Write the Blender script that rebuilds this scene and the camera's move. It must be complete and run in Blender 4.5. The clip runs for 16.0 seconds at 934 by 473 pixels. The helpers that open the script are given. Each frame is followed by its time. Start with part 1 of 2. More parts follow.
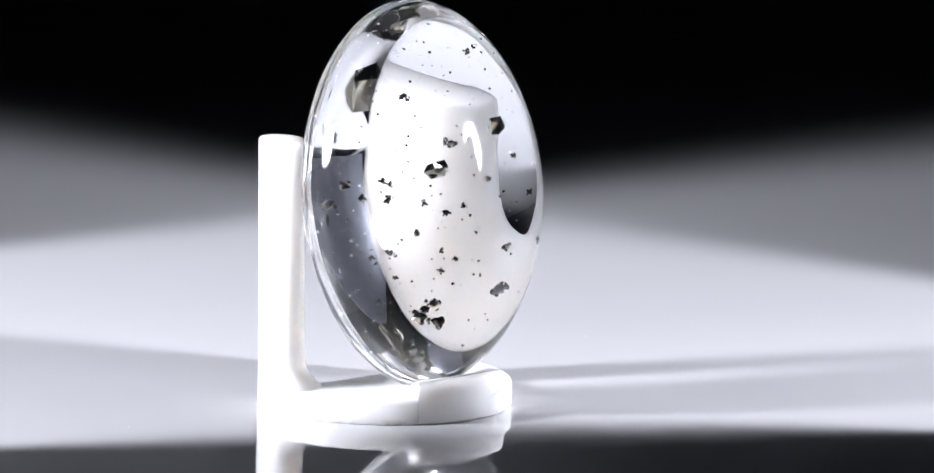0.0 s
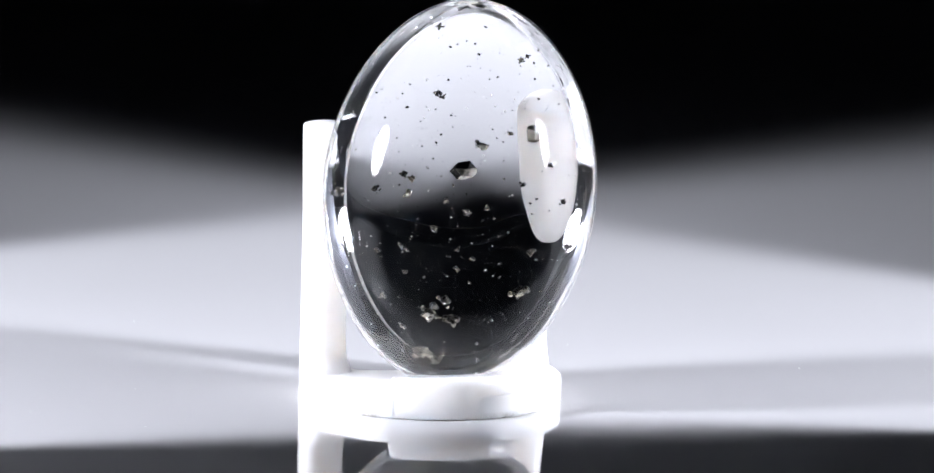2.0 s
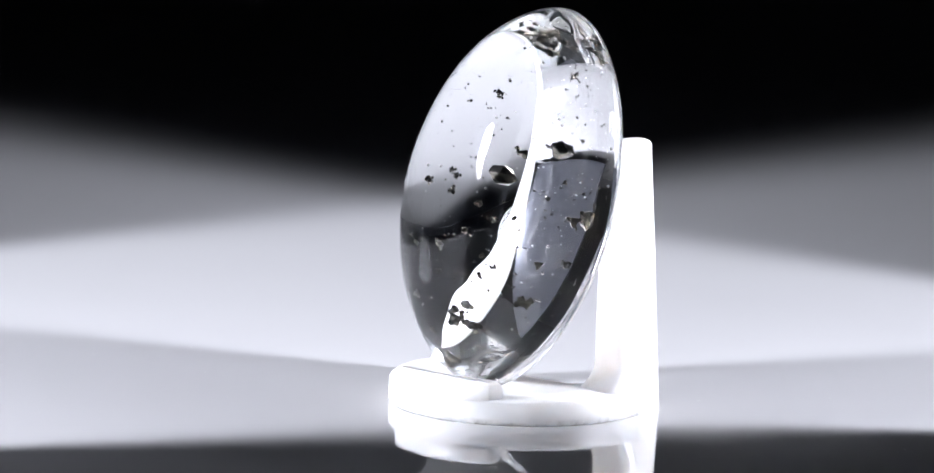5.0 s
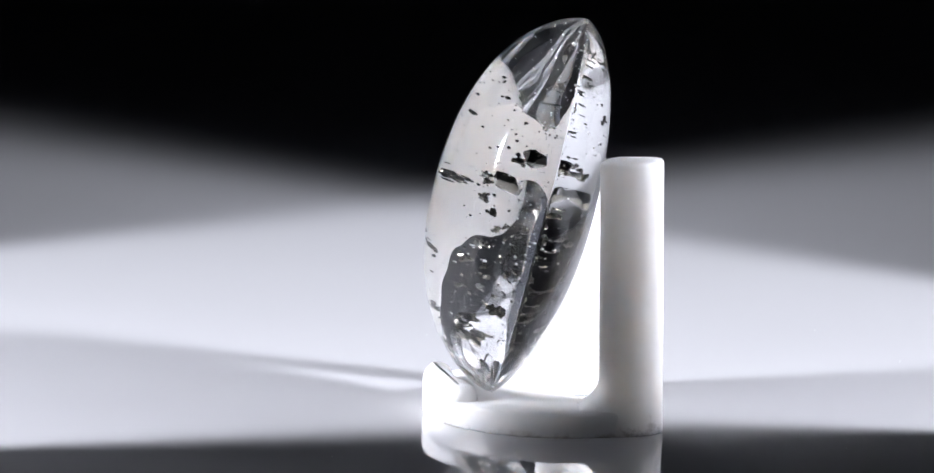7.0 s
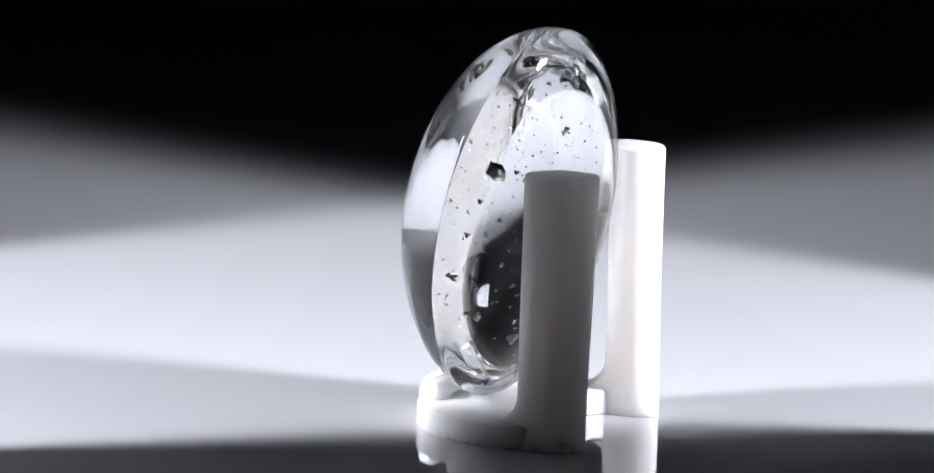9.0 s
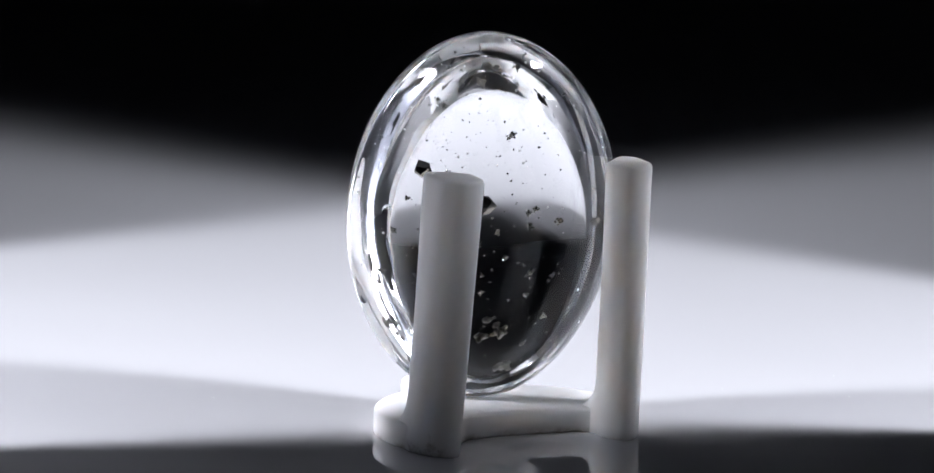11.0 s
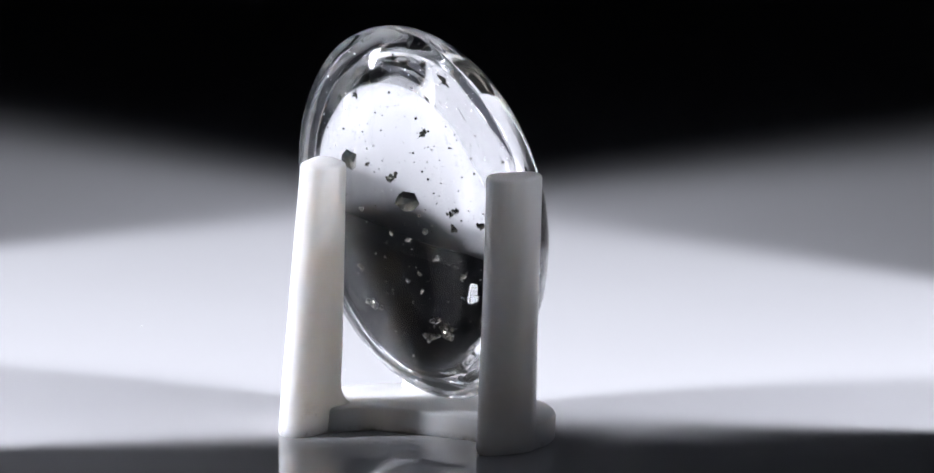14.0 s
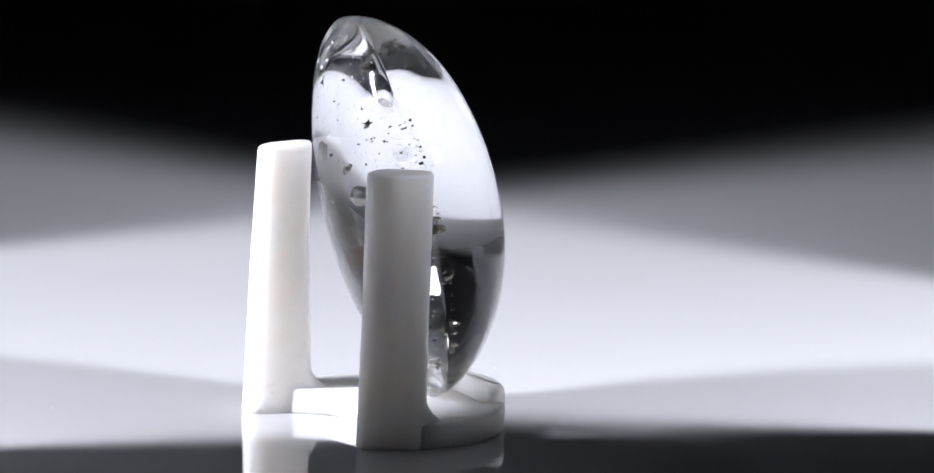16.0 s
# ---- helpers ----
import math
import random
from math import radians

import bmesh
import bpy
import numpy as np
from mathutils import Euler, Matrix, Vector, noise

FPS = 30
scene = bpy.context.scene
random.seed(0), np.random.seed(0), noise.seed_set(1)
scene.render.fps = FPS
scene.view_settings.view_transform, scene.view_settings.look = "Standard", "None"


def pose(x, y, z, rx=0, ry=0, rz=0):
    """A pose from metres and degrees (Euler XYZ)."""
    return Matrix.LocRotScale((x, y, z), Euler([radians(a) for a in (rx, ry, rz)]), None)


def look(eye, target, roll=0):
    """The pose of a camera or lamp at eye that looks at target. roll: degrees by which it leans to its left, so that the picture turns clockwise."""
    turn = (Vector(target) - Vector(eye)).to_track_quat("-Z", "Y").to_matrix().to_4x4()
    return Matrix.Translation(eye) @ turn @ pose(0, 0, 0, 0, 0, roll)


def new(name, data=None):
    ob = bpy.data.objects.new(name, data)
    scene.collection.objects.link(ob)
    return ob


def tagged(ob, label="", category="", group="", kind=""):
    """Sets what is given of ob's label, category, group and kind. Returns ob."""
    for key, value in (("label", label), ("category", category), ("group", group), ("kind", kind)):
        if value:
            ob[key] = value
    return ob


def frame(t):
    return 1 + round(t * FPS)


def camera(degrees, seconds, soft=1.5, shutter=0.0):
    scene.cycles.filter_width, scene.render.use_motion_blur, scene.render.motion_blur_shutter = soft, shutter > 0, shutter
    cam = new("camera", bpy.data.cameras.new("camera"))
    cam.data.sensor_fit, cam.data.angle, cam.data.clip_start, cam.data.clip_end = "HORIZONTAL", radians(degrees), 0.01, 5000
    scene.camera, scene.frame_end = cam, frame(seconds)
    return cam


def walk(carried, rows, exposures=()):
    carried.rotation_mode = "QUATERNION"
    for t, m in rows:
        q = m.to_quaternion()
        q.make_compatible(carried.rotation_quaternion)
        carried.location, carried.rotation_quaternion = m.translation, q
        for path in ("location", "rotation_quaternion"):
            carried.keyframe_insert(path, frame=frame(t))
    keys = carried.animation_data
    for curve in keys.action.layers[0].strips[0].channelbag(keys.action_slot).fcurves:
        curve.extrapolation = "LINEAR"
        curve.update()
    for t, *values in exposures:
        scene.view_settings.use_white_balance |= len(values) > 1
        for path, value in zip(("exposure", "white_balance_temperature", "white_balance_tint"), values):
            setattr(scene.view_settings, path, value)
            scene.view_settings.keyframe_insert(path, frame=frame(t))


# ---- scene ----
# A polished quartz cabochon on a white stand, turning before a still macro camera.
U = 5e-5  # one working unit of the small things, in metres

# ---- camera ----
cam = camera(7.04, 16.0)
TILT, REACH = radians(11.38), 0.637
EYE = (0.0, -REACH * math.cos(TILT), REACH * math.sin(TILT) - 6 * U)
AIM = (11.1 * U, 60.3 * U, 293.8 * U)
walk(cam, [(0, look(EYE, AIM, 1.42)), (16, look(EYE, AIM, 1.42))])

scene.cycles.max_bounces = scene.cycles.transmission_bounces = scene.cycles.glossy_bounces = 40

# ---- light: two small panels with long side plates, left and right of the stage ----
world = bpy.data.worlds.new("studio_dark")
scene.world = world
world.use_nodes = True
world.node_tree.nodes["Background"].inputs["Color"].default_value = (0.02, 0.021, 0.025, 1)
world.node_tree.nodes["Background"].inputs["Strength"].default_value = 0.075
LAMP_POWER = 4.1
LAMP_COLOUR = (0.945, 0.966, 1.08)
LAMP_LEFT, LAMP_RIGHT = Vector((-0.25, -0.085, 0.125)), Vector((0.25, -0.085, 0.125))
LAMP_AIM = Vector((0.0, 0.02, 0.01))
LAMP_SIZE = (0.066, 0.088)


# ---- materials ----
def material(name):
    m = bpy.data.materials.new(name)
    m.use_nodes = True
    nt = m.node_tree
    return m, nt, nt.nodes["Principled BSDF"]


def add(nt, kind, **values):
    n = nt.nodes.new(kind)
    for key, value in values.items():
        n.inputs[key.replace("_", " ")].default_value = value
    return n


def ramp(nt, source, stops):
    n = nt.nodes.new("ShaderNodeValToRGB")
    e = n.color_ramp.elements
    while len(e) < len(stops):
        e.new(0.5)
    for k, (at, c) in zip(e, stops):
        k.position, k.color = at, (*c, 1) if isinstance(c, tuple) else (c, c, c, 1)
    nt.links.new(source, n.inputs["Fac"])
    return n


def acrylic_white():
    m, nt, b = material("white_acrylic")
    co = nt.nodes.new("ShaderNodeTexCoord")
    big = add(nt, "ShaderNodeTexNoise", Scale=9.0, Detail=3.0)
    nt.links.new(co.outputs["Object"], big.inputs["Vector"])
    tone = ramp(nt, big.outputs["Fac"], [(0.3, (0.56, 0.56, 0.57)), (0.7, (0.62, 0.62, 0.63))])
    nt.links.new(tone.outputs["Color"], b.inputs["Base Color"])
    fine = add(nt, "ShaderNodeTexNoise", Scale=900.0, Detail=2.0)
    nt.links.new(co.outputs["Object"], fine.inputs["Vector"])
    rough = ramp(nt, fine.outputs["Fac"], [(0.3, 0.02), (0.8, 0.05)])
    nt.links.new(rough.outputs["Color"], b.inputs["Roughness"])
    b.inputs["IOR"].default_value = 1.7
    return m


def resin_white(name, grime, patches):
    m, nt, b = material(name)
    co = nt.nodes.new("ShaderNodeTexCoord")
    grain = add(nt, "ShaderNodeTexNoise", Scale=700.0, Detail=6.0, Roughness=0.65)
    nt.links.new(co.outputs["Object"], grain.inputs["Vector"])
    stretch = add(nt, "ShaderNodeMapping")
    stretch.inputs["Scale"].default_value = (1, 1, 0.12)
    nt.links.new(co.outputs["Object"], stretch.inputs["Vector"])
    streak = add(nt, "ShaderNodeTexNoise", Scale=1600.0, Detail=3.0)
    nt.links.new(stretch.outputs["Vector"], streak.inputs["Vector"])
    tone = ramp(nt, grain.outputs["Fac"], [(0.3, (0.872, 0.85, 0.815)), (0.65, (0.902, 0.884, 0.855))])
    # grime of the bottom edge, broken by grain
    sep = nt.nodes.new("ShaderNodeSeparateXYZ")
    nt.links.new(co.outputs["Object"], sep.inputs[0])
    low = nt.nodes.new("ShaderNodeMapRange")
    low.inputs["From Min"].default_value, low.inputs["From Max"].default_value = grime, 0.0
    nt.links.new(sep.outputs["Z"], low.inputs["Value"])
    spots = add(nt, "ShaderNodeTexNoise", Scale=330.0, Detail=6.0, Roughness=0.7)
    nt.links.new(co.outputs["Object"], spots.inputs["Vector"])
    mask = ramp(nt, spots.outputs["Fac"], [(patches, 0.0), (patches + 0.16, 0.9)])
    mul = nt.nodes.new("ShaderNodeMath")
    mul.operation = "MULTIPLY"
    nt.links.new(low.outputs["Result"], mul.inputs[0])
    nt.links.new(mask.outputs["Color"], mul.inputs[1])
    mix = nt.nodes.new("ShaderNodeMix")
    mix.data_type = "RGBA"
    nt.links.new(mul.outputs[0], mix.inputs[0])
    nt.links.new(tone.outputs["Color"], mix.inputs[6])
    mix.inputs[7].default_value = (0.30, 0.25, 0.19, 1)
    nt.links.new(mix.outputs[2], b.inputs["Base Color"])
    b.inputs["Roughness"].default_value = 0.38
    b.inputs["Subsurface Weight"].default_value = 1.0
    b.inputs["Subsurface Radius"].default_value = (0.0034, 0.0032, 0.0030)
    b.inputs["Subsurface Scale"].default_value = 1.0
    bump = add(nt, "ShaderNodeBump", Strength=0.12, Distance=0.00004)
    nt.links.new(streak.outputs["Fac"], bump.inputs["Height"])
    nt.links.new(bump.outputs["Normal"], b.inputs["Normal"])
    return m


def clear_quartz():
    m, nt, b = material("clear_quartz")
    b.inputs["Base Color"].default_value = (0.985, 0.992, 1.0, 1)
    b.inputs["Transmission Weight"].default_value = 1.0
    b.inputs["IOR"].default_value = 1.544
    b.inputs["Roughness"].default_value = 0.0
    co = nt.nodes.new("ShaderNodeTexCoord")
    # the edge and the outer back keep the ripples and scratches of grinding
    rim = nt.nodes.new("ShaderNodeAttribute")
    rim.attribute_name = "rim"
    ripple = add(nt, "ShaderNodeTexNoise", Scale=300.0, Detail=1.0, Roughness=0.4, Distortion=0.4)
    nt.links.new(co.outputs["Object"], ripple.inputs["Vector"])
    relief = add(nt, "ShaderNodeBump", Distance=0.00004)
    nt.links.new(rim.outputs["Fac"], relief.inputs["Strength"])
    nt.links.new(ripple.outputs["Fac"], relief.inputs["Height"])
    nt.links.new(relief.outputs["Normal"], b.inputs["Normal"])
    # fine polishing marks spread a little of the light
    hazy = nt.nodes.new("ShaderNodeBsdfGlass")
    hazy.inputs["Roughness"].default_value, hazy.inputs["IOR"].default_value = 0.18, 1.544
    spread = nt.nodes.new("ShaderNodeMapRange")
    spread.inputs["To Min"].default_value, spread.inputs["To Max"].default_value = 0.005, 0.035
    nt.links.new(rim.outputs["Fac"], spread.inputs["Value"])
    polish = nt.nodes.new("ShaderNodeMixShader")
    nt.links.new(spread.outputs["Result"], polish.inputs[0])
    nt.links.new(b.outputs[0], polish.inputs[1])
    nt.links.new(hazy.outputs[0], polish.inputs[2])
    # a faint blue diffuse layer paints haze over the stone's dark parts
    veil = nt.nodes.new("ShaderNodeBsdfDiffuse")
    veil.inputs["Color"].default_value = (0.5, 0.62, 0.95, 1)
    marks = add(nt, "ShaderNodeTexNoise", Scale=160.0, Detail=3.0, Roughness=0.6, Distortion=1.0)
    nt.links.new(co.outputs["Object"], marks.inputs["Vector"])
    amount = ramp(nt, marks.outputs["Fac"], [(0.3, 0.0002), (0.55, 0.0007), (0.75, 0.003)])
    mix = nt.nodes.new("ShaderNodeMixShader")
    nt.links.new(amount.outputs["Color"], mix.inputs[0])
    nt.links.new(polish.outputs[0], mix.inputs[1])
    nt.links.new(veil.outputs[0], mix.inputs[2])
    nt.links.new(mix.outputs[0], nt.nodes["Material Output"].inputs["Surface"])
    return m


def metal(name, dark, light, rough):
    m, nt, b = material(name)
    co = nt.nodes.new("ShaderNodeTexCoord")
    n = add(nt, "ShaderNodeTexNoise", Scale=2500.0, Detail=4.0)
    nt.links.new(co.outputs["Object"], n.inputs["Vector"])
    tone = ramp(nt, n.outputs["Fac"], [(0.35, dark), (0.65, light)])
    nt.links.new(tone.outputs["Color"], b.inputs["Base Color"])
    b.inputs["Metallic"].default_value, b.inputs["Roughness"].default_value = 1.0, rough
    return m


def plain(name, colour, rough, scale):
    m, nt, b = material(name)
    co = nt.nodes.new("ShaderNodeTexCoord")
    n = add(nt, "ShaderNodeTexNoise", Scale=scale, Detail=4.0)
    nt.links.new(co.outputs["Object"], n.inputs["Vector"])
    tone = ramp(nt, n.outputs["Fac"], [(0.3, tuple(c * 0.8 for c in colour)), (0.7, tuple(min(1, c * 1.15) for c in colour))])
    nt.links.new(tone.outputs["Color"], b.inputs["Base Color"])
    b.inputs["Roughness"].default_value = rough
    return m


ACRYLIC, QUARTZ = acrylic_white(), clear_quartz()
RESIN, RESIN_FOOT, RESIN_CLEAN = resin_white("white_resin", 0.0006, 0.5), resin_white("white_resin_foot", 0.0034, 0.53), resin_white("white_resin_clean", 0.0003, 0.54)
PYRITE = metal("pyrite", (0.20, 0.19, 0.165), (0.46, 0.43, 0.36), 0.03)
BLACK = plain("black_paint", (0.012, 0.012, 0.013), 0.6, 60)
WALL = plain("black_wall_paint", (0.05, 0.05, 0.058), 0.95, 3)
CARD = plain("dark_card", (0.045, 0.047, 0.054), 1.0, 400)
CARD.node_tree.nodes["Principled BSDF"].inputs["Specular IOR Level"].default_value = 0.0
PALE = plain("pale_glint", (0.80, 0.80, 0.78), 0.3, 900)
DUST = plain("pale_dust", (0.7, 0.7, 0.68), 0.9, 500)


# ---- mesh helpers ----
def part(name, bm, mat, parent=None, label="", smooth=0.0):
    if smooth:
        bmesh.ops.recalc_face_normals(bm, faces=bm.faces)
        for f in bm.faces:
            f.smooth = True
        for e in bm.edges:
            e.smooth = len(e.link_faces) == 2 and e.calc_face_angle(0) < radians(smooth)
    me = bpy.data.meshes.new(name)
    bm.to_mesh(me)
    bm.free()
    me.materials.append(mat)
    ob = new(name, me)
    ob.parent = parent
    return tagged(ob, label)


def inset(poly, d):
    out, n = [], len(poly)
    for i in range(n):
        a, b, c = Vector(poly[i - 1]), Vector(poly[i]), Vector(poly[(i + 1) % n])
        e, f = (b - a).normalized(), (c - b).normalized()
        k = Vector((-e.y - f.y, e.x + f.x))
        k = k.normalized() if k.length > 1e-6 else Vector((-e.y, e.x))
        out.append(b + k * (d / max(0.35, k.dot(Vector((-e.y, e.x))))))
    return out


def area(poly):
    return sum(a[0] * b[1] - b[0] * a[1] for a, b in zip(poly, list(poly[1:]) + [poly[0]])) / 2


def rounded(poly, times=2):
    for _ in range(times):
        poly = [q for i in range(len(poly)) for a, b in ((Vector(poly[i - 1]), Vector(poly[i])),) for q in (a * 0.75 + b * 0.25, a * 0.25 + b * 0.75)]
    return [tuple(p) for p in poly]


def loft(poly, rings, shift=(0, 0), grow=None):
    """A solid from an outline: rings of (height, inset), leaning by shift over its height."""
    poly = list(poly) if area(poly) > 0 else list(poly)[::-1]
    bm, loops, top = bmesh.new(), [], rings[-1][0]
    for z, d in rings:
        pts = inset(poly, d)
        if grow:
            pts = [grow(p, z) for p in pts]
        k = z / top
        loops.append([bm.verts.new(((p[0] + shift[0] * k) * U, (p[1] + shift[1] * k) * U, z * U)) for p in pts])
    for a, b in zip(loops, loops[1:]):
        for i in range(len(a)):
            j = (i + 1) % len(a)
            bm.faces.new((a[i], a[j], b[j], b[i]))
    bm.faces.new(loops[0][::-1])
    bm.faces.new(loops[-1])
    return bm


def box(bm, lo, hi, m=Matrix()):
    v = [bm.verts.new(m @ Vector((x, y, z))) for x in (lo[0], hi[0]) for y in (lo[1], hi[1]) for z in (lo[2], hi[2])]
    for q in ((0, 1, 3, 2), (4, 6, 7, 5), (0, 4, 5, 1), (2, 3, 7, 6), (0, 2, 6, 4), (1, 5, 7, 3)):
        bm.faces.new([v[i] for i in q])
    return bm


def disc(bm, radius, z0, z1, n=48, x=0, y=0):
    a = [bm.verts.new((x + radius * math.cos(t), y + radius * math.sin(t), z0)) for t in (math.tau * i / n for i in range(n))]
    b = [bm.verts.new((v.co.x, v.co.y, z1)) for v in a]
    for i in range(n):
        bm.faces.new((a[i], a[(i + 1) % n], b[(i + 1) % n], b[i]))
    bm.faces.new(a[::-1])
    bm.faces.new(b)
    return bm


# ---- the dark studio and its table ----
def studio():
    t, r, h, f = 0.1, 1.6, 1.9, -0.75
    for name, lo, hi in (("wall_north", (-r, r, f), (r, r + t, h)), ("wall_south", (-r, -r - t, f), (r, -r, h)),
                         ("wall_east", (r, -r - t, f), (r + t, r + t, h)), ("wall_west", (-r - t, -r - t, f), (-r, r + t, h)),
                         ("ceiling", (-r - t, -r - t, h), (r + t, r + t, h + t)), ("floor", (-r - t, -r - t, f - t), (r + t, r + t, f))):
        tagged(part(name, box(bmesh.new(), lo, hi), WALL), "matt black " + name.split("_")[0] + " of the dark studio", name.split("_")[0], kind="structure")
    table = tagged(new("studio_table"), "black painted table under the turntable", "table")
    part("tabletop", box(bmesh.new(), (-0.75, -0.6, -0.06), (0.75, 0.6, -0.03)), BLACK, table)
    for x in (-0.7, 0.7):
        for y in (-0.55, 0.55):
            part("leg", box(bmesh.new(), (x - 0.02, y - 0.02, -0.75), (x + 0.02, y + 0.02, -0.06)), BLACK, table)


def turntable():
    plate = tagged(new("turntable"), "round glossy white acrylic turntable plate with dust specks", "turntable")
    part("base", disc(bmesh.new(), 0.2, -0.03, -0.008, 64), BLACK, plate, "black turntable base")
    part("plate", disc(bmesh.new(), 0.52, -0.008, 0.0, 160), ACRYLIC, plate)
    rnd = random.Random(4)
    bm = bmesh.new()
    for i in range(16):
        a, r = rnd.uniform(0, math.tau), 0.012 + 0.05 * rnd.random() ** 0.7
        s = rnd.uniform(0.00002, 0.00005)
        bmesh.ops.create_icosphere(bm, subdivisions=1, radius=s, matrix=Matrix.Translation((r * math.cos(a), r * math.sin(a), s * 0.6)) @ Matrix.Diagonal((rnd.uniform(0.7, 2), 1, 0.7, 1)))
    tagged(part("dust", bm, DUST, plate, "pale dust specks"), kind="stuff")
    return plate


def studio_lamp(at, near_end, far_end, shade_wing=None, low_end=0):
    """A small panel lamp with two side plates whose ends lie at near_end and far_end on the plan, and perhaps an added
    low wing that shades the floor and a sloping top on the near one.
    """
    lamp = tagged(new("studio_lamp"), "small black panel lamp with long side plates", "lamp", group="lamps beside the turntable")
    m = look(at, LAMP_AIM)
    w, h = LAMP_SIZE
    part("body", box(bmesh.new(), (-w / 2 - 0.004, -h / 2 - 0.004, 0.002), (w / 2 + 0.004, h / 2 + 0.004, 0.03), m), BLACK, lamp)
    back = m @ Vector((0, 0, 0.02))
    out = Vector((math.copysign(0.62, at.x), at.y, back.z))
    part("pole", disc(bmesh.new(), 0.006, -0.026, back.z + 0.02, 16, out.x, out.y), BLACK, lamp)
    part("foot", disc(bmesh.new(), 0.05, -0.03, -0.024, 32, out.x, out.y), BLACK, lamp)
    part("boom_arm", box(bmesh.new(), (min(out.x, back.x), out.y - 0.004, out.z - 0.004), (max(out.x, back.x), out.y + 0.004, out.z + 0.004)), BLACK, lamp)
    for end in (near_end, far_end):
        side = m @ Vector((w / 2, 0, 0)), m @ Vector((-w / 2, 0, 0))
        start = min(side, key=lambda s: (s.xy - Vector(end)).length)
        a, b = start.xy, Vector(end)
        d = b - a
        q = Vector((-d.y, d.x)).normalized() * 0.0008
        bm = bmesh.new()
        lo = [bm.verts.new((p.x, p.y, 0.006)) for p in (a - q, b - q, b + q, a + q)]
        tops = (0.13, low_end, low_end, 0.13) if low_end and end == near_end else (0.20,) * 4
        hi = [bm.verts.new((v.co.x, v.co.y, z)) for v, z in zip(lo, tops)]
        bm.faces.new(lo[::-1]), bm.faces.new(hi)
        for i in range(4):
            bm.faces.new((lo[i], lo[(i + 1) % 4], hi[(i + 1) % 4], hi[i]))
        part("side_plate", bm, CARD, lamp, "dark card side plate")
    # unseen low card, added to keep this lamp off the outer near floor
    if shade_wing:
        x, (near, far, height) = near_end[0] - 0.004, shade_wing
        bm = bmesh.new()
        sides = [[bm.verts.new((x + k, y, z)) for y, z in ((-near - 0.02, 0.001), (-far, 0.001), (-far, 0.004), (-near, height), (-near - 0.02, height))] for k in (0, 0.0012)]
        bm.faces.new(sides[0][::-1]), bm.faces.new(sides[1])
        for i in range(5):
            j = (i + 1) % 5
            bm.faces.new((sides[0][i], sides[0][j], sides[1][j], sides[1][i]))
        part("shade_wing", bm, CARD, lamp, "unseen low dark card, added to shade the near floor")
    data = bpy.data.lights.new("panel_light", "AREA")
    data.shape, data.size, data.size_y = "ELLIPSE", w, h
    data.energy, data.color = LAMP_POWER, LAMP_COLOUR
    # the panel is brightest in its middle and shows its rows of diodes
    data.use_nodes = True
    nt = data.node_tree
    glow = nt.nodes["Emission"]
    place = nt.nodes.new("ShaderNodeNewGeometry")
    centre = nt.nodes.new("ShaderNodeVectorMath")
    centre.operation = "SUBTRACT"
    centre.inputs[1].default_value = (0.5, 0.5, 0)
    nt.links.new(place.outputs["Parametric"], centre.inputs[0])
    size = nt.nodes.new("ShaderNodeVectorMath")
    size.operation = "LENGTH"
    nt.links.new(centre.outputs[0], size.inputs[0])
    fall = ramp(nt, size.outputs["Value"], [(0.0, 3.0), (0.12, 2.1), (0.25, 0.8), (0.38, 0.2), (0.5, 0.0)])
    nt.links.new(fall.outputs["Color"], glow.inputs["Strength"])
    new("panel_light", data).matrix_world = m


# ---- the stand ----
ROUND_Y, ROUND_R = 171, 222


def arc(a0, a1, n, r=ROUND_R):
    return [(r * math.sin(a), ROUND_Y - r * math.cos(a)) for a in (radians(a0 + (a1 - a0) * i / n) for i in range(n + 1))]


def smooth_ring(poly, n=44):
    """The rounded outline of a post, as n points at even angles about its middle."""
    pts = []
    for i in range(len(poly)):
        p, q = Vector(poly[i]), Vector(poly[(i + 1) % len(poly)])
        pts += [p, p.lerp(q, 0.5)]
    pts = [Vector(p) for p in rounded(pts, 2)]
    mid = sum(pts, Vector((0, 0))) / len(pts)
    out = []
    for k in range(n):
        way = Vector((math.cos(math.tau * k / n), math.sin(math.tau * k / n)))
        best = 0
        for p, q in zip(pts, pts[1:] + pts[:1]):
            p, e = p - mid, q - p
            d = way.x * e.y - way.y * e.x
            if abs(d) > 1e-9:
                r, u = (p.x * e.y - p.y * e.x) / d, (p.x * way.y - p.y * way.x) / d
                if r > 0 and -1e-6 <= u <= 1 + 1e-6:
                    best = max(best, r)
        out.append(way * (best + 2.5))
    return mid, out


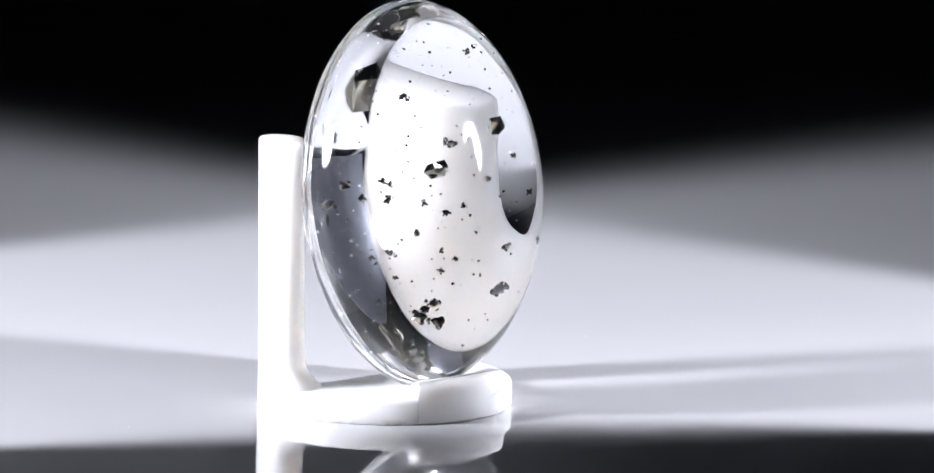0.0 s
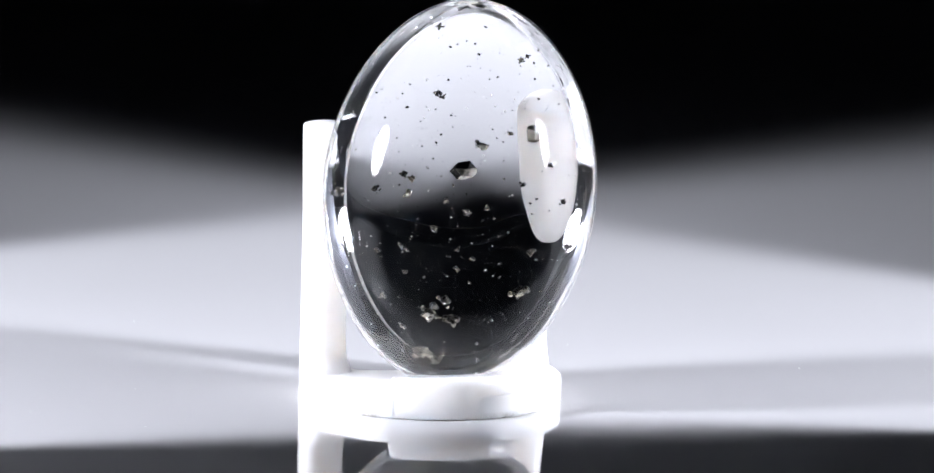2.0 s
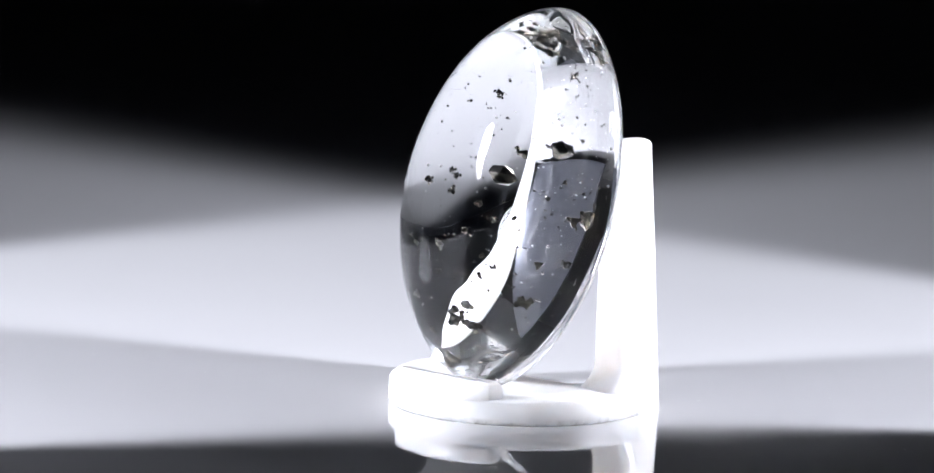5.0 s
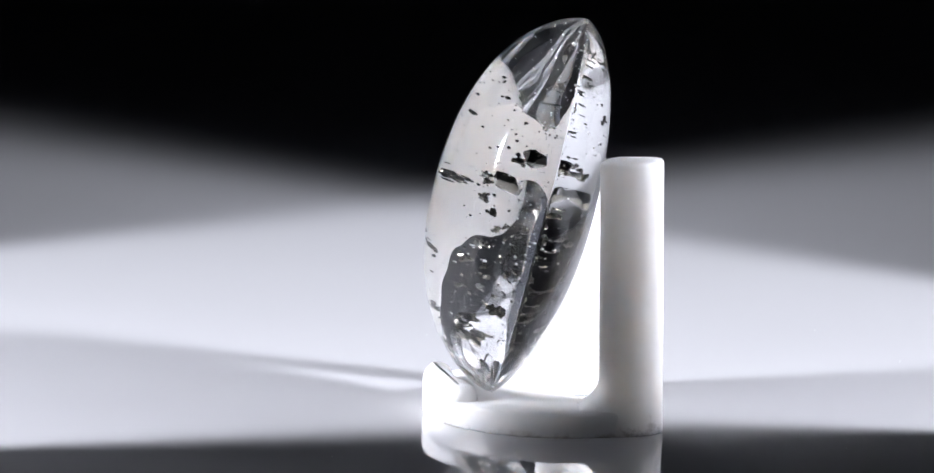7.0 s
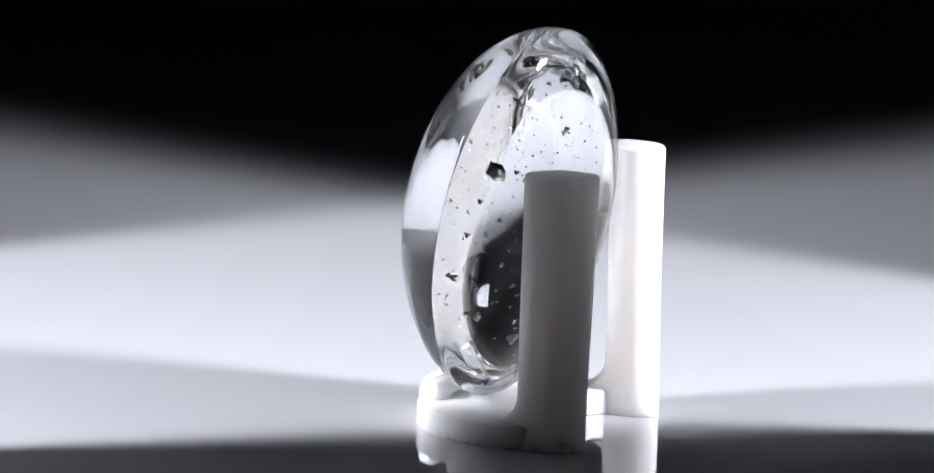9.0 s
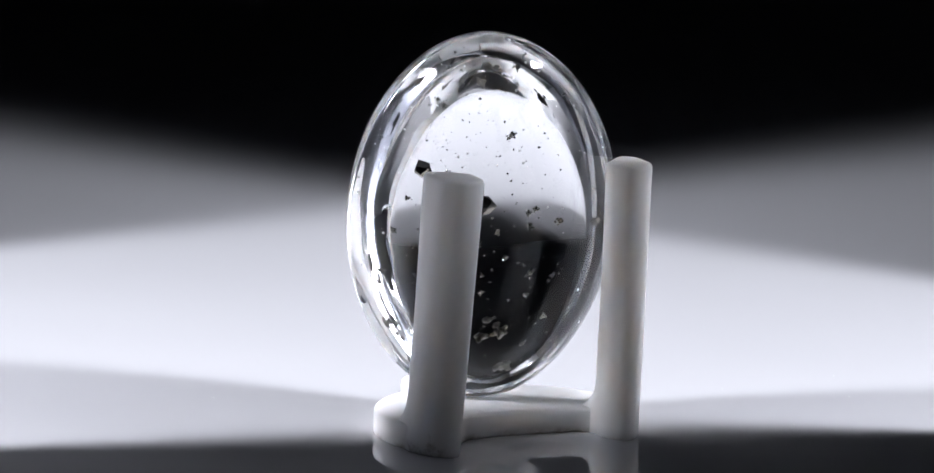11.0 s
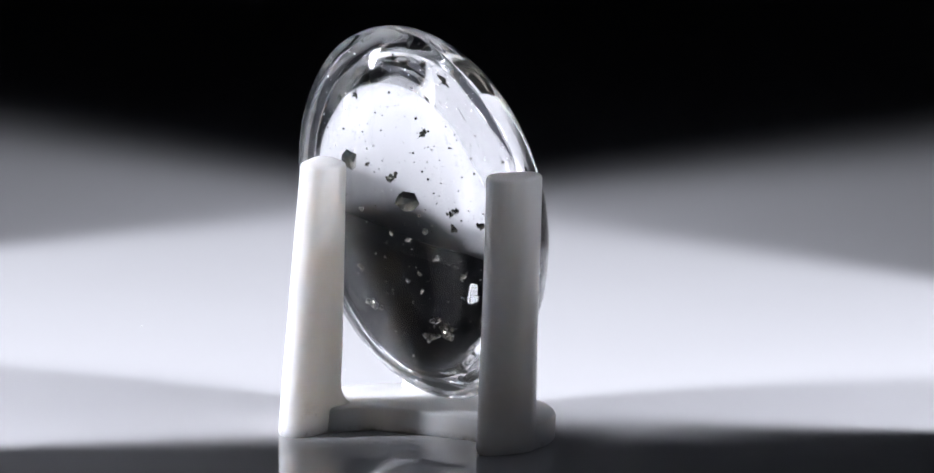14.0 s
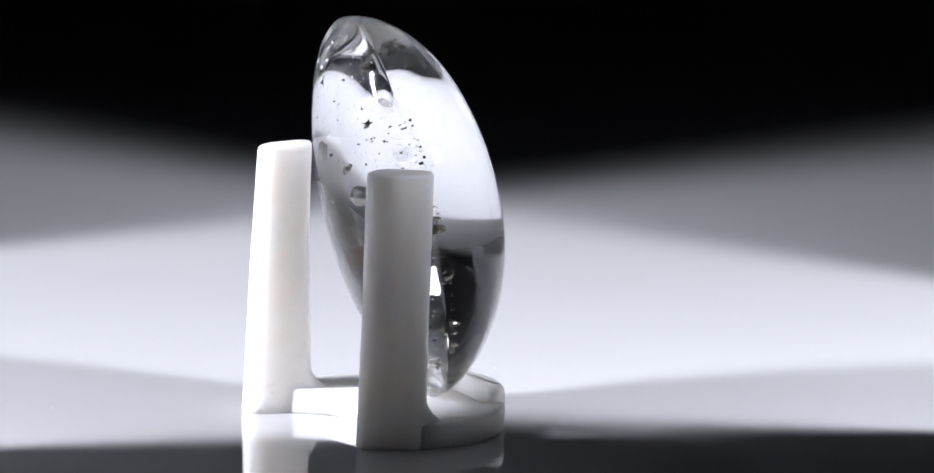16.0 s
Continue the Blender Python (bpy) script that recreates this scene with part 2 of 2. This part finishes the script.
def stand_post(foot, head, height):
    """A leaning, tapering post with a soft hollow where it meets the base, and a rounded top."""
    (m0, low), (m1, high) = smooth_ring(foot), smooth_ring(head)
    inward = (Vector((m0.x * 0.8, 0)) - m0).normalized()
    levels = [(0, 2), (2.5, 0), (20, 0), (38, 0)] + [(42 + 46 * i / 8, 0) for i in range(9)] + [(height * k, 0) for k in (0.32, 0.45, 0.6, 0.75, 0.88)]
    levels += [(height - 9, 0), (height - 5, 0.8), (height - 2.5, 2.2), (height - 1, 4.5), (height, 9), (height + 1, 22)]
    bm, loops = bmesh.new(), []
    for z, d in levels:
        k = min(1.0, z / height)
        flare = max(0.0, min(1.0, (88 - z) / 46)) ** 2.4
        ring = []
        for p, q in zip(low, high):
            v = p.lerp(q, k)
            v -= v.normalized() * min(d, v.length * 0.9)
            away = max(0.0, min(1.0, v.normalized().dot(inward) * 1.6 - 0.2))
            v = v + m0.lerp(m1, k) + inward * 34 * flare * away
            sway = 1.2 * noise.noise(Vector((v.x, v.y, z * 0.6)) * 0.012)
            ring.append(bm.verts.new(((v.x + sway) * U, (v.y + sway) * U, z * U)))
        loops.append(ring)
    for p, q in zip(loops, loops[1:]):
        for i in range(len(p)):
            j = (i + 1) % len(p)
            bm.faces.new((p[i], p[j], q[j], q[i]))
    bm.faces.new(loops[0][::-1])
    bm.faces.new(loops[-1])
    return bm


def display_stand():
    stand = tagged(new("display_stand"), "white resin display stand with two posts and a raised lip", "display stand")
    outline = arc(-90, 90, 60) + [(221.5, 190), (220, 210), (217, 230), (205, 250), (172, 262), (140, 240), (119, 222), (101, 203), (85, 190), (30, 186), (-30, 189), (-95, 197), (-118, 202), (-140, 228), (-172, 256), (-200, 244), (-212, 224), (-217, 205), (-221, 188)]
    part("base", loft(outline, [(0, 2.5), (2.5, 0), (36, 0), (39.5, 1.2), (42, 4.5)]), RESIN, stand, smooth=40)
    part("post", stand_post([(188, 305), (206, 287), (220, 252), (219, 206), (204, 196), (165, 203), (132, 208), (128, 214), (145, 248), (160, 290), (174, 305)],
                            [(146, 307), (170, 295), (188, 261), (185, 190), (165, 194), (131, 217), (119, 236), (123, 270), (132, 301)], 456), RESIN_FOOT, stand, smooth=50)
    part("post", stand_post([(-146, 212), (-136, 224), (-134, 268), (-148, 297), (-166, 298), (-190, 272), (-213, 232), (-213, 212), (-196, 196), (-170, 200)],
                            [(-190, 188), (-160, 216), (-139, 236), (-137, 262), (-154, 292), (-184, 290), (-207, 268), (-213, 212), (-206, 198)], 459), RESIN_CLEAN, stand, smooth=50)
    lip = rounded([(x - 11, y) for x, y in arc(-28, 28, 40, ROUND_R + 1.6)] + [(98, 2), (90, 16), (60, 16), (30, 6), (0, 2), (-35, 6), (-80, 18), (-108, 18), (-118, 2)], 3)
    lip = [(x, max(y, ROUND_Y - math.sqrt((ROUND_R + 0.7) ** 2 - x * x))) for x, y in lip]

    def slope(p, z):
        return Vector((p[0], p[1] - 0.2 * max(0, z - 40) * max(0.0, min(1.0, (p[1] + 10) / 20))))
    part("lip", loft(lip, [(0.6, 2.8), (3, 0), (44, 0), (52, 0), (59, 1), (64, 2.5), (67, 5), (69, 8), (70, 11)], (0, 0), slope), RESIN_CLEAN, stand, "raised front lip", smooth=45)
    return stand


# ---- the stone ----
HALF_W, HALF_L, FRONT, BACK = 231.5, 327.5, 179, 92.1
CENTRE = Vector((31.2, 125.6, 358.2))
STONE = Matrix.Translation(CENTRE * U) @ pose(0, 0, 0, 0, 0, -13.9) @ pose(0, 0, 0, 90 - 12.9) @ pose(0, 0, 0, 0, 0, -5.0)  # local x wide, y long, z out of the dome


def soft_step(a, b, v):
    k = max(0.0, min(1.0, (v - a) / (b - a)))
    return k * k * (3 - 2 * k)


def stone_body(bm, rings=52, n=240):
    rim = bm.verts.layers.float.new("rim")

    def place(r, a, front):
        across = math.copysign(abs(math.cos(a)) ** 1.032, math.cos(a))
        along = math.copysign(abs(math.sin(a)) ** 1.032, math.sin(a))
        up = r * along
        full = max(0.0, 1 - r ** 2.25)
        depth = FRONT * full ** 0.585 * (1 + 0.05 * up ** 3) if front else -BACK * full ** 0.694 * (1 + 0.15 * up ** 3)
        p = Vector((HALF_W * r * across * (1 + 0.007 * up), HALF_L * up, depth))
        q = p * 0.006
        p *= 1 + 0.004 * noise.noise(q) + 0.0015 * noise.noise(q * 3.1)
        v = bm.verts.new(STONE @ (p * U))
        # the edge and the outer part of the back are less well polished
        v[rim] = soft_step(0.86, 1.0, r) if front else soft_step(0.5, 0.9, r)
        return v
    edge = [place(1.0, math.tau * i / n, True) for i in range(n)]
    for front in (True, False):
        last = edge
        for k in range(1, rings):
            r = math.cos(math.pi / 2 * k / rings)
            ring = [place(r, math.tau * i / n, front) for i in range(n)]
            for i in range(n):
                j = (i + 1) % n
                bm.faces.new((last[i], last[j], ring[j], ring[i]))
            last = ring
        tip = place(0.0, 0.0, front)
        for i in range(n):
            bm.faces.new((last[i], last[(i + 1) % n], tip))


def crystal(bm, m, rnd):
    """A blunt pyrite crystal with a dozen or more facets."""
    pts = []
    for i in range(14):
        z, a = 1 - 2 * (i + 0.5) / 14, i * 2.39996 + rnd.uniform(-0.5, 0.5)
        r = math.sqrt(1 - z * z)
        pts.append(Vector((r * math.cos(a), r * math.sin(a), z)) * rnd.uniform(0.8, 1.1))
    vs = [bm.verts.new(m @ p) for p in pts]
    got = bmesh.ops.convex_hull(bm, input=vs)
    loose = [e for e in got["geom_interior"] if isinstance(e, bmesh.types.BMVert)]
    bmesh.ops.delete(bm, geom=loose, context="VERTS")


def spin(rnd):
    return Euler([rnd.uniform(0, math.tau) for _ in range(3)]).to_matrix().to_4x4()


def crystal_mesh(name, count, seed):
    """A crystal of about unit size, or a small cluster of them."""
    rnd = random.Random(seed)
    bm = bmesh.new()
    for i in range(count):
        k = 0.8 if i == 0 else rnd.uniform(0.22, 0.55)
        o = Vector((0, 0, 0)) if i == 0 else Vector((rnd.gauss(0, 1), rnd.gauss(0, 1), rnd.gauss(0, 0.5))).normalized() * rnd.uniform(0.6, 1.15)
        crystal(bm, Matrix.Translation(o) @ spin(rnd) @ Matrix.Diagonal((k, k * rnd.uniform(0.7, 1), k * rnd.uniform(0.6, 1), 1)), rnd)
    me = bpy.data.meshes.new(name)
    bm.to_mesh(me)
    bm.free()
    me.materials.append(PYRITE)
    return me


# inclusions as they show through the dome, from its middle: across, up, radius
LARGE = ((5, 33, 23), (124, 92, 22), (-50, -206, 13), (-28, -182, 10), (-20, -213, 11), (-66, -272, 13), (95, -169, 11), (-216, 0, 11))
UPPER = ((37, 73, 8), (-34, 276, 5), (-14, 237, 3), (12, 247, 2), (43, 271, 3), (-76, 252, 2), (-18, 182, 3), (-36, 160, 5), (-30, 153, 4), (-142, 165, 3),
         (-103, 153, 2), (-86, 137, 3), (-126, 121, 2.5), (-40, 133, 2), (-14, 123, 3), (-12, 104, 2), (61, 186, 2.5), (112, 222, 4), (99, 214, 5), (123, 211, 3),
         (132, 234, 3), (150, 209, 3), (83, 92, 4), (60, 85, 2), (53, 100, 2), (-94, 24, 5), (-82, 17, 5), (-101, 8, 2.5), (-142, 3, 6), (-14, 7, 3))
LOWER = ((103, 8, 4), (72, 47, 2), (-178, 69, 2.5), (127, 150, 3), (156, 174, 2.5), (-86, -6, 6), (-26, -18, 5), (11, -38, 5), (-45, -66, 6), (-96, -93, 7),
         (-140, -98, 4), (-133, -109, 3), (-5, -99, 4), (-22, -110, 2.5), (21, -115, 4), (-8, -130, 4), (-92, -133, 4), (-133, -175, 5), (63, -144, 2.5), (-145, -208, 3),
         (-99, -226, 5), (-117, -189, 2), (-141, -248, 2.5), (-124, -244, 3), (116, -102, 6), (184, -96, 7), (45, -31, 4), (170, -20, 5), (150, 40, 4))


def cabochon():
    stone = tagged(new("quartz_cabochon"), "clear polished oval quartz cabochon with dark pyrite specks", "gemstone")
    bm = bmesh.new()
    stone_body(bm)
    part("polished_body", bm, QUARTZ, stone, smooth=30)
    rnd = random.Random(3)
    singles = [crystal_mesh("pyrite_crystal", 1, k) for k in range(4)]
    groups = [crystal_mesh("pyrite_crystal", 9, 20 + k) for k in range(6)]
    lean = math.radians(6.4)
    for x, y, size in LARGE + UPPER + LOWER:
        x, y = x * math.cos(lean) - y * math.sin(lean), x * math.sin(lean) + y * math.cos(lean)
        x, y = x / 1.21, y / 1.085
        reach = (x / HALF_W) ** 2 + (y / HALF_L) ** 2
        if reach > 0.8:
            x, y, reach = x * (0.8 / reach) ** 0.5, y * (0.8 / reach) ** 0.5, 0.8
        p = Vector((x, y, (23 - 0.03 * x) * (1 - 0.6 * reach) + rnd.gauss(0, 3)))
        ob = new("pyrite_crystal", rnd.choice(groups if size > 3.5 and size < 16 else singles))
        ob.parent = stone
        ob.matrix_basis = STONE @ Matrix.Translation(p * U) @ spin(rnd) @ Matrix.Scale(size * 1.1 * U, 4)
        if size > 8:
            tagged(ob, "large brassy grey metallic pyrite crystal")
    bm = bmesh.new()
    for i in range(620):
        a, r = rnd.uniform(0, math.tau), rnd.random() ** 0.5 * 0.95
        p = Vector((HALF_W * r * math.cos(a), HALF_L * r * math.sin(a), (23 - 0.03 * HALF_W * r * math.cos(a)) * (1 - 0.6 * r * r) + rnd.gauss(0, 5) * (1 - r)))
        s = 0.7 + 2.0 * rnd.random() ** 6
        crystal(bm, STONE @ Matrix.Translation(p * U) @ spin(rnd) @ Matrix.Scale(s * U, 4), rnd)
    # white specks whose pale colour stands in for small glints
    pale = bmesh.new()
    for i in range(520):
        a, r = rnd.uniform(0, math.tau), rnd.random() ** 0.5 * 0.93
        p = Vector((HALF_W * r * math.cos(a), HALF_L * r * math.sin(a), rnd.uniform(-20, 60) * (1 - r)))
        crystal(pale, STONE @ Matrix.Translation(p * U) @ spin(rnd) @ Matrix.Scale((0.4 + 2.1 * rnd.random() ** 8) * U, 4), rnd)
    tagged(part("pale_specks", pale, PALE, stone, "tiny pale specks coloured as glints"), kind="stuff")
    tagged(part("pyrite_specks", bm, PYRITE, stone, "fine dark metallic specks"), kind="stuff")
    return stone


# ---- what turns ----
TURN = [(0, 48.9), (1, 32.2), (2, 15.3), (3, -2.8), (4, -20.9), (5.2, -42.4), (6.4, -64.0), (7.2, -79.0), (8, -94.3), (9.2, -117.0), (10.2, -135.4),
        (11.3, -155.2), (12.5, -175.2), (14, -199.5), (15, -217.5), (16, -235.7)]


def motions():
    for thing in (PLATE, STAND, GEM):
        walk(thing, [(t, pose(0, 0, 0, 0, 0, a)) for t, a in TURN])


studio()
PLATE = turntable()
studio_lamp(LAMP_LEFT, (-0.056, -0.0247), (-0.086, 0.0425))
studio_lamp(LAMP_RIGHT, (0.056, -0.019), (0.086, 0.039), (0.0145, 0.0045, 0.020), 0.052)
STAND = display_stand()
GEM = cabochon()
motions()
